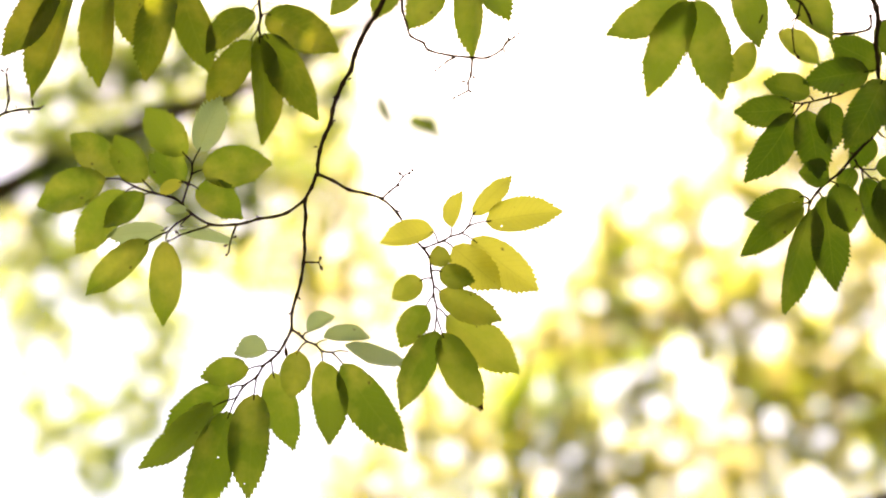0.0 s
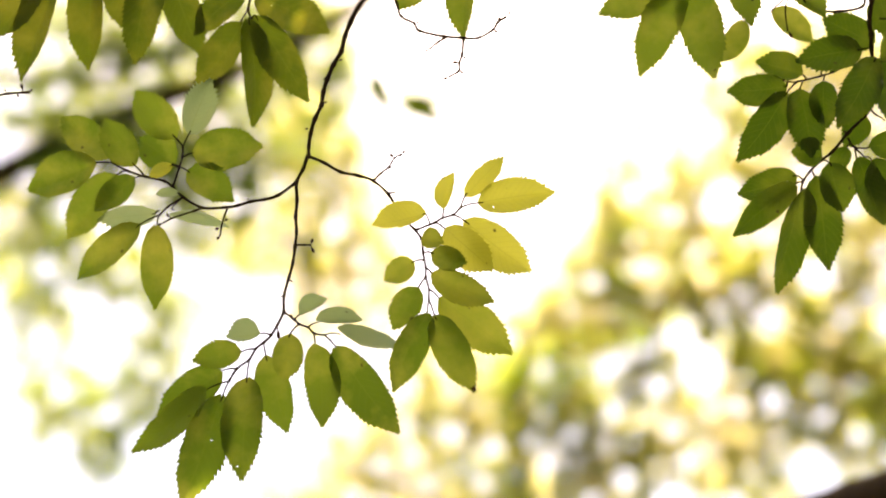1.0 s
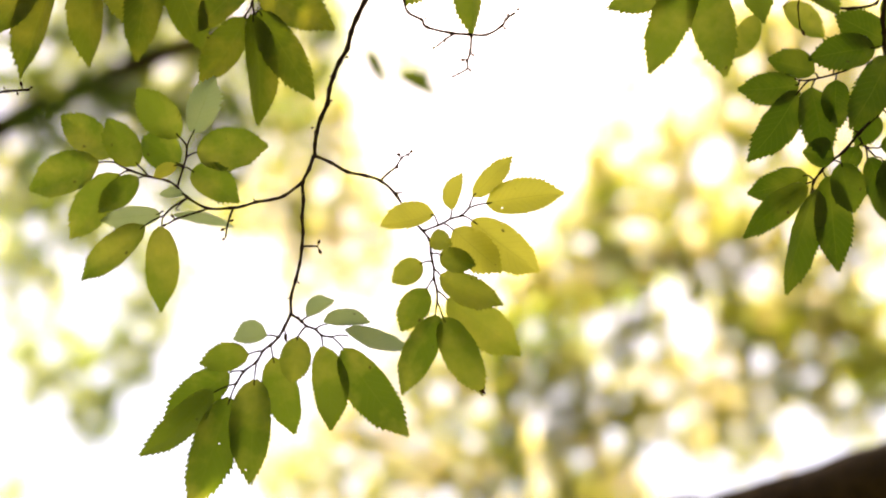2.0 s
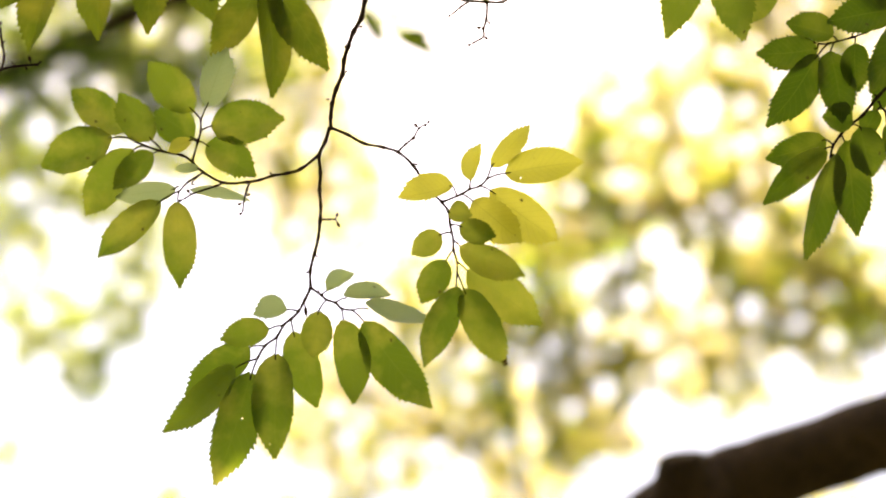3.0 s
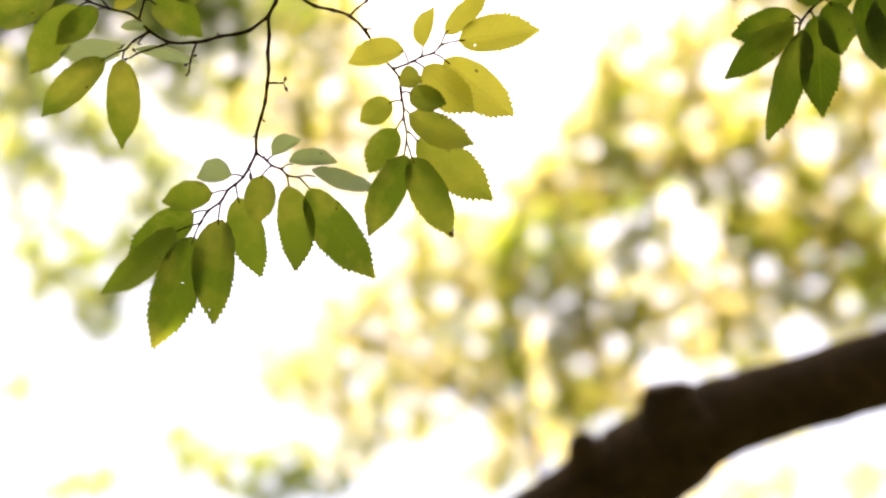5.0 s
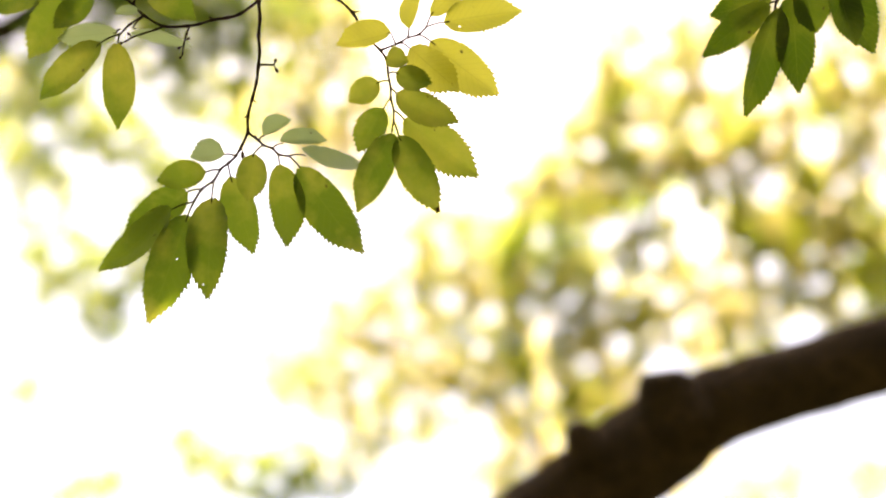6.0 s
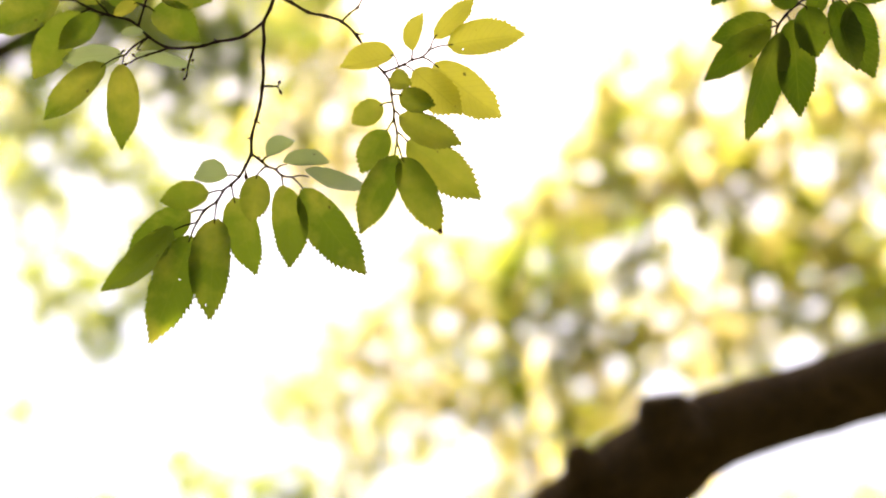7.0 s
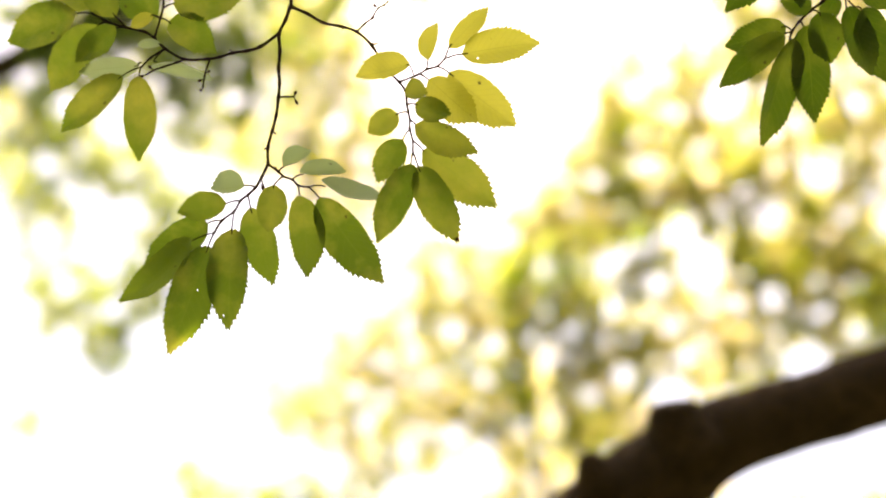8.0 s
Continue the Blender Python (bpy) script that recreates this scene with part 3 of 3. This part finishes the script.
bough = limb(near_tree, [(0.093, 1.536, 1.976), (0.160, 1.509, 2.022), (0.215, 1.486, 2.059), (0.266, 1.468, 2.091), (0.325, 1.446, 2.127), (0.381, 1.429, 2.155), (0.440, 1.418, 2.175), (0.495, 1.408, 2.192), (0.558, 1.399, 2.209), (0.628, 1.388, 2.228), (0.701, 1.376, 2.248), (0.780, 1.364, 2.269), (1.10, 1.31, 2.30), (1.55, 1.27, 2.42)], 0.071, 0.045, "bough", 0.09, 11.0, 26, steps=6, girth=(0.071, 0.068, 0.067, 0.068, 0.068, 0.059, 0.053, 0.052, 0.053, 0.054, 0.054, 0.054, 0.046, 0.044))
limb(bough, [(0.338, 1.410, 2.130), (0.321, 1.389, 2.163), (0.315, 1.373, 2.189)], 0.056, 0.030, "branch_stub", 0.12, 14.0, 12, 4)
limb(bough, [(0.218, 1.434, 2.089), (0.203, 1.418, 2.114), (0.199, 1.408, 2.130)], 0.040, 0.014, "branch_stub", 0.12, 14.0, 12, 4)

# Leaf clumps added out of view, along the sun's way, to shade the bough.
bough_shade = [(0.15 + 0.16 * i, 2.42 - 0.02 * i, 5.20 + 0.06 * i, 0.20, 320) for i in range(9)]


over_tree = tree("tree with a limb reaching out over the view")
limb(over_tree, [(1.25, -1.3, -0.05), (1.2, -1.25, 1.2), (1.12, -1.1, 2.4), (1.0, -0.9, 3.4), (0.9, -0.8, 4.6)], 0.20, 0.10, "trunk", 0.07, 6.0, 18)
limb(over_tree, [(1.12, -1.1, 2.3), (0.85, -0.4, 2.45), (0.55, 0.15, 2.42), (0.30, 0.415, 2.27), (0.0, 0.43, 2.26), (-0.25, 0.44, 2.24), (-0.42, 0.47, 2.17)], 0.05, 0.007)


# ---- the crowns behind ----
LEAF_OUTLINE = ((0.0, 0.0), (0.18, 0.15), (0.5, 0.22), (0.8, 0.13), (1.0, 0.0))


def crown(owner, clumps, size, seed, label, blade=FAR_LEAF):
    """Loose clumps of small folded leaves: x, y, z, radius and number of leaves for each."""
    rnd = np.random.default_rng(seed)
    verts, faces = [], []
    for x, y, z, r, count in clumps:
        for i in range(int(count)):
            out = Vector(rnd.normal(0, 1, 3)).normalized() * r * rnd.random() ** 0.4
            c = Vector((x, y, z)) + Vector((out.x, out.y, out.z * 0.4))
            long = size * rnd.uniform(0.7, 1.15)
            way = Vector((*rnd.normal(0, 0.7, 2), rnd.uniform(-1.2, 0.25))).normalized()
            flat = Vector((*rnd.normal(0, 0.55, 2), 1.0)).cross(way).normalized()
            lift = way.cross(flat) * 0.25
            k = len(verts)
            for s, h in LEAF_OUTLINE:
                verts.append(c + way * long * s)
            for s, h in LEAF_OUTLINE[1:4]:
                verts += [c + long * (way * s + (flat + lift) * h), c + long * (way * s - (flat - lift) * h)]
            faces += [(k, k + 1, k + 5), (k, k + 6, k + 1), (k + 1, k + 2, k + 7, k + 5), (k + 1, k + 6, k + 8, k + 2),
                      (k + 2, k + 3, k + 9, k + 7), (k + 2, k + 8, k + 10, k + 3), (k + 3, k + 4, k + 9), (k + 3, k + 10, k + 4)]
    mesh = bpy.data.meshes.new("crown")
    mesh.from_pydata([tuple(v) for v in verts], [], faces)
    mesh.materials.append(blade)
    ob = new("crown", mesh)
    ob.parent = owner
    return tagged(ob, label, kind="stuff")


# How far apart the leaves of a mass of foliage hang: thin, loose, full, dense.
APART = (0.022, 0.0117, 0.0110, 0.0100)
GAPS = (0, 30, 34, 10)  # small gaps to the sky to be tried for in it, and how far apart they lie
SPACING = (0.2, 0.026, 0.030, 0.06)


def foliage(owner, reach, masses, openings, seed, label, blade=FAR_LEAF):
    """Leaves crowded on the near side of a crown, a sloping sheet that lies reach metres off, with many small gaps to the sky.

    masses: u, v, half width, half height and grade of each mass; openings: u, v, radius of the sky gaps; in metres.
    """
    rnd = random.Random(seed)
    sheet = pose(0, reach * 0.848, 1.6 + reach * 0.530, 122, 0, 0)
    gaps = [(u, v, r + 0.02) for u, v, r in openings]
    for u, v, wide, high, grade in masses:
        for i in range(GAPS[grade] * 4):
            x, y, r = u + wide * rnd.uniform(-1, 1), v + high * rnd.uniform(-1, 1), rnd.uniform(0.026, 0.060)
            if all(math.hypot(x - a, y - b) > q + r + SPACING[grade] for a, b, q in gaps):
                gaps.append((x, y, r))
    clumps, taken = [], []
    for u, v, wide, high, grade in sorted(masses, key=lambda m: -m[4]):
        step = APART[grade]
        for i, k in itertools.product(range(round(2.4 * wide / step)), range(round(2.4 * high / step))):
            x = u - 1.2 * wide + step * (i + rnd.uniform(0.05, 0.95))
            y = v - 1.2 * high + step * (k + rnd.uniform(0.05, 0.95))
            edge = math.hypot((x - u) / wide, (y - v) / high) + 0.45 * noise.noise((x * 9, y * 9, seed)) + rnd.uniform(-0.30, 0.20)
            if edge > 1.0 or any((x - a) ** 2 + (y - b) ** 2 < r * r for a, b, r in gaps):
                continue
            if any(((x - a) / w) ** 2 + ((y - b) / h) ** 2 < 1 for a, b, w, h in taken):
                continue
            depth = rnd.uniform(-0.03, 0.05)
            clumps.append((*(sheet @ Vector((x * (1 + depth), y * (1 + depth), -depth * reach))), 0.006, 1))
        taken.append((u, v, wide * 0.85, high * 0.85))
    return crown(owner, clumps, 0.055, seed, label, blade)


crown(near_tree, bough_shade, 0.065, 31, "unseen leaves added high over the bough to shade it")
# Rows of leaf clumps added above the view to keep sun off the sprays.
shade = []
for left, right, row, r in ((-0.15, 0.02, 0.99, 0.085), (-0.25, 0.14, 0.91, 0.085), (-0.30, 0.14, 0.83, 0.085), (0.05, 0.12, 0.975, 0.065), (0.20, 0.40, 0.93, 0.09), (0.18, 0.40, 0.85, 0.09), (0.10, 0.40, 0.77, 0.09)):
    for i in range(round((right - left) / r) + 1):
        shade.append((left + r * i, row, 3.10 + 0.05 * (i % 3), r, 9500 * r * r))
shade += [(-0.02, 1.39, 3.83, 0.10, 130), (0.06, 1.42, 3.86, 0.10, 130)]
crown(over_tree, shade, 0.065, 77, "unseen leaves added overhead to shade the sprays")
# Unseen limb added to carry those shading leaves.
limb(over_tree, [(1.0, -0.9, 3.4), (0.6, 0.0, 3.3), (0.25, 0.7, 3.2), (-0.1, 0.85, 3.25), (-0.35, 0.8, 3.3)], 0.035, 0.006)
right_tree = tree("far tree with sunlit yellow-green foliage and thin limbs")
limb(right_tree, [(3.20, 5.26, -0.05), (3.20, 5.26, 1.85), (3.08, 4.23, 3.50), (2.83, 3.59, 4.53)], 0.13, 0.07, "trunk")
limb(right_tree, [(3.20, 4.49, 3.09), (2.47, 4.16, 3.63), (1.74, 3.95, 3.96), (1.13, 3.76, 4.27), (0.89, 3.76, 4.27)], 0.02, 0.006, "limb")
limb(right_tree, [(3.10, 4.23, 3.50), (2.23, 3.78, 4.23), (1.62, 3.54, 4.62), (1.29, 3.15, 5.24)], 0.02, 0.008, "limb")
limb(right_tree, [(0.67, 3.60, 3.65), (0.80, 3.43, 3.93), (0.94, 3.23, 4.24), (1.07, 3.02, 4.57), (1.13, 2.77, 4.98)], 0.011, 0.008, "limb")
right_masses = [
    (0.94, -0.20, 0.29, 0.17, 1), (1.31, -0.25, 0.29, 0.15, 1), (0.99, -0.01, 0.24, 0.15, 1), (0.72, -0.66, 0.17, 0.17, 1),
    (1.23, -0.54, 0.22, 0.10, 1), (1.67, -0.37, 0.19, 0.12, 1), (0.65, 0.14, 0.27, 0.11, 2), (0.69, 0.50, 0.11, 0.32, 2),
    (0.82, 0.26, 0.22, 0.12, 2), (0.53, -0.30, 0.27, 0.15, 1), (0.58, -0.54, 0.19, 0.22, 2), (0.55, -0.76, 0.17, 0.12, 2),
    (1.09, 0.60, 0.27, 0.32, 1), (1.31, 0.75, 0.22, 0.24, 1), (1.40, -0.01, 0.24, 0.17, 2), (1.19, 0.21, 0.32, 0.22, 1),
    (1.57, 0.28, 0.29, 0.24, 1), (1.82, -0.20, 0.19, 0.19, 2), (1.67, -0.06, 0.27, 0.19, 1), (1.06, -0.49, 0.27, 0.12, 1)]
right_masses += [
    (1.48, -0.35, 0.27, 0.12, 1), (0.87, -0.35, 0.15, 0.15, 1), (1.77, 0.62, 0.22, 0.32, 1), (0.94, 1.06, 0.15, 0.19, 0),
    (1.31, 1.16, 0.22, 0.22, 1), (1.67, 1.21, 0.27, 0.27, 2), (0.82, 0.92, 0.15, 0.15, 0), (1.06, -1.08, 0.15, 0.10, 0),
    (1.53, -1.00, 0.19, 0.10, 0), (1.82, -1.05, 0.12, 0.10, 1), (1.31, -1.17, 0.19, 0.10, 1),
    (0.27, 0.14, 0.12, 0.11, 1), (0.47, 0.27, 0.12, 0.10, 1), (0.54, 0.42, 0.07, 0.11, 1)]
foliage(right_tree, 4.6, right_masses, [(1.05, -0.03, 0.09), (1.15, 0.69, 0.08), (1.51, -0.46, 0.09), (0.92, -0.61, 0.09), (0.32, -0.57, 0.07), (1.55, 0.38, 0.07), (1.34, 0.16, 0.06), (0.80, 0.08, 0.06), (0.95, 0.13, 0.06)], 5, "loose sunlit yellow-green foliage")
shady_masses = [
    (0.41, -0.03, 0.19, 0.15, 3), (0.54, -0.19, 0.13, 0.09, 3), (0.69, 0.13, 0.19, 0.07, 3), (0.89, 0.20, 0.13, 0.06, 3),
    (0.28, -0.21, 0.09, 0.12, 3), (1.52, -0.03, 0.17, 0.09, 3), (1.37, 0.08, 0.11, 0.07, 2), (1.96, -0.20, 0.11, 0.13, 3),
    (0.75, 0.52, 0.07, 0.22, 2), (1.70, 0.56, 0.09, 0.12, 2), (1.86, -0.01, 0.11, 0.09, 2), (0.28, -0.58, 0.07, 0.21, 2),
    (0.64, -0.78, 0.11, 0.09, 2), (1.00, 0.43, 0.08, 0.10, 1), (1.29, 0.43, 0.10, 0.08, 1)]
foliage(right_tree, 4.9, shady_masses, [], 8, "dense green foliage with shade put into its darker leaf colour", FAR_SHADED)
middle_tree = tree("slender far tree with yellow sunlit leaves")
limb(middle_tree, [(0.45, 5.23, -0.05), (0.45, 5.23, 2.07), (0.40, 4.54, 3.16), (0.32, 4.31, 3.54), (0.27, 4.12, 3.83), (0.30, 3.92, 4.17)], 0.028, 0.012, "trunk")
limb(middle_tree, [(0.37, 4.48, 3.26), (0.11, 4.36, 3.45), (-0.21, 4.26, 3.62), (-0.36, 4.23, 3.66)], 0.014, 0.006, "limb")
limb(middle_tree, [(0.32, 4.31, 3.54), (0.50, 4.20, 3.70), (0.68, 4.03, 3.98)], 0.014, 0.006, "limb")
middle_masses = [
    (0.02, -0.28, 0.30, 0.30, 1), (-0.09, -0.50, 0.30, 0.25, 2), (0.16, -0.61, 0.19, 0.25, 2), (-0.25, -0.67, 0.27, 0.19, 1),
    (-0.42, -0.48, 0.22, 0.19, 1), (-0.64, -0.75, 0.22, 0.14, 1), (-0.83, -0.69, 0.12, 0.16, 1), (0.30, -0.83, 0.12, 0.36, 2),
    (-0.31, -0.94, 0.30, 0.10, 1), (-0.09, -0.06, 0.19, 0.16, 1), (0.46, -1.05, 0.14, 0.14, 2), (-0.53, -1.13, 0.19, 0.11, 0),
    (0.16, -1.22, 0.11, 0.11, 1), (-0.61, 0.82, 0.22, 0.36, 1), (-0.72, 1.04, 0.19, 0.25, 2), (-0.47, 0.60, 0.16, 0.19, 1),
    (-0.94, 0.54, 0.25, 0.12, 2), (-0.53, 0.40, 0.25, 0.22, 1), (-0.36, 0.24, 0.16, 0.16, 0), (-0.72, 0.18, 0.07, 0.16, 1)]
foliage(middle_tree, 5.2, middle_masses, [], 6, "loose sunlit yellow-green foliage")
left_tree = tree("far tree with a dark slanting limb and olive foliage")
limb(left_tree, [(-3.07, 4.81, -0.05), (-3.07, 4.81, 1.83), (-2.98, 3.87, 3.34), (-2.85, 3.42, 4.05)], 0.16, 0.09, "trunk")
limb(left_tree, [(-2.98, 3.80, 3.45), (-2.41, 3.37, 4.13), (-1.74, 3.15, 4.48), (-1.50, 3.09, 4.59), (-1.16, 3.01, 4.71), (-0.81, 2.94, 4.82), (-0.36, 2.80, 5.05), (0.04, 2.66, 5.28)], 0.068, 0.026, "limb")
limb(left_tree, [(-1.96, 3.22, 4.37), (-1.61, 3.29, 4.26), (-1.25, 3.54, 3.87)], 0.012, 0.006, "limb")
left_masses = [
    (-1.03, 0.55, 0.18, 0.13, 1), (-1.62, 0.53, 0.20, 0.24, 1), (-1.40, 0.79, 0.27, 0.18, 1), (-1.16, 0.08, 0.09, 0.24, 2),
    (-1.34, 0.37, 0.13, 0.11, 1), (-1.25, -0.14, 0.13, 0.13, 1), (-1.03, 0.79, 0.22, 0.13, 1), (-0.85, 0.68, 0.16, 0.13, 1),
    (-1.62, 0.19, 0.13, 0.11, 1), (-1.51, -0.18, 0.20, 0.13, 1), (-1.38, -0.32, 0.10, 0.16, 1), (-1.62, -0.03, 0.16, 0.09, 0),
    (-1.03, 0.19, 0.09, 0.07, 0), (-1.71, -0.67, 0.06, 0.09, 1)]
foliage(left_tree, 4.2, left_masses, [], 4, "loose olive-green foliage", FAR_OLIVE)
left2_tree = tree("far tree with sparse olive foliage against the sky")
limb(left2_tree, [(-3.68, 4.79, -0.05), (-3.68, 4.79, 2.24), (-3.45, 3.80, 3.82), (-2.98, 3.19, 4.80), (-2.29, 2.87, 5.31)], 0.14, 0.05, "trunk")
limb(left2_tree, [(-3.59, 4.54, 2.63), (-2.52, 4.46, 2.77), (-1.47, 4.40, 2.87), (-0.89, 4.26, 3.09)], 0.016, 0.004, "limb")
limb(left2_tree, [(-2.98, 3.19, 4.80), (-2.06, 3.11, 4.92), (-1.51, 3.10, 4.94), (-1.09, 3.06, 5.00)], 0.03, 0.01, "limb")
left2_masses = [
    (-1.56, 1.11, 0.30, 0.21, 1), (-1.26, 1.13, 0.28, 0.21, 1), (-0.75, 1.11, 0.28, 0.23, 1), (-0.54, 1.22, 0.14, 0.19, 1),
    (-1.05, 0.97, 0.28, 0.16, 1), (-1.75, 1.04, 0.16, 0.14, 1), (-0.82, 1.41, 0.33, 0.19, 1), (-1.38, 1.41, 0.35, 0.14, 1),
    (-0.31, 1.11, 0.09, 0.06, 0), (-0.14, 1.09, 0.09, 0.07, 0), (-1.14, -0.89, 0.09, 0.06, 2), (-0.99, -0.97, 0.14, 0.07, 2),
    (-0.81, -1.01, 0.16, 0.07, 2), (-0.63, -0.95, 0.09, 0.06, 1), (-0.53, -1.05, 0.14, 0.06, 2), (-0.73, -1.09, 0.21, 0.06, 2),
    (-1.52, -1.09, 0.14, 0.07, 1), (-0.35, -0.89, 0.12, 0.06, 0)]
foliage(left2_tree, 4.4, left2_masses, [], 5, "loose olive-green foliage", FAR_OLIVE)


def round_crown(owner, centre, radius, count, seed):
    """The rest of a tree's crown, beyond the view: sprays of leaves all over a rough ball."""
    rnd = random.Random(seed)
    clumps = []
    for i in range(count):
        way = Vector((rnd.gauss(0, 1), rnd.gauss(0, 1), rnd.gauss(0.15, 0.8))).normalized() * radius * rnd.uniform(0.45, 1.0)
        clumps.append((*(Vector(centre) + way), rnd.uniform(0.14, 0.28), rnd.randint(40, 80)))
    return crown(owner, clumps, 0.085, seed, "rounded green crown of small leaves")


round_crown(over_tree, (0.9, -1.7, 4.9), 1.5, 90, 21)
round_crown(near_tree, (2.9, 2.2, 3.3), 1.0, 60, 22)
round_crown(right_tree, (4.6, 4.2, 4.6), 1.4, 90, 23)
round_crown(left_tree, (-4.4, 3.4, 5.2), 1.4, 90, 24)
round_crown(left2_tree, (-4.6, 5.6, 6.0), 1.5, 90, 25)


def woods(seed):
    """An unseen ring of loose leaves, added all round behind the camera to block low skylight."""
    rnd = np.random.default_rng(seed)
    verts, faces = [], []
    for i in range(9000):
        bearing = radians(rnd.uniform(42, 318))
        far = rnd.uniform(9, 14)
        c = Vector((math.sin(bearing) * far, math.cos(bearing) * far, 9.5 * rnd.beta(1.1, 1.3)))
        a = Vector(rnd.normal(0, 1, 3)).normalized()
        b = a.cross(Vector(rnd.normal(0, 1, 3))).normalized()
        size = rnd.uniform(0.25, 0.55)
        k = len(verts)
        verts += [tuple(c - a * size), tuple(c + b * size * 0.5), tuple(c + a * size), tuple(c - b * size * 0.5)]
        faces.append((k, k + 1, k + 2, k + 3))
    mesh = bpy.data.meshes.new("woods")
    mesh.from_pydata(verts, [], faces)
    mesh.materials.append(FAR_LEAF)
    return tagged(new("woods", mesh), "unseen ring of green leaves added around the clearing to block low skylight", "woods", kind="stuff")


woods(9)
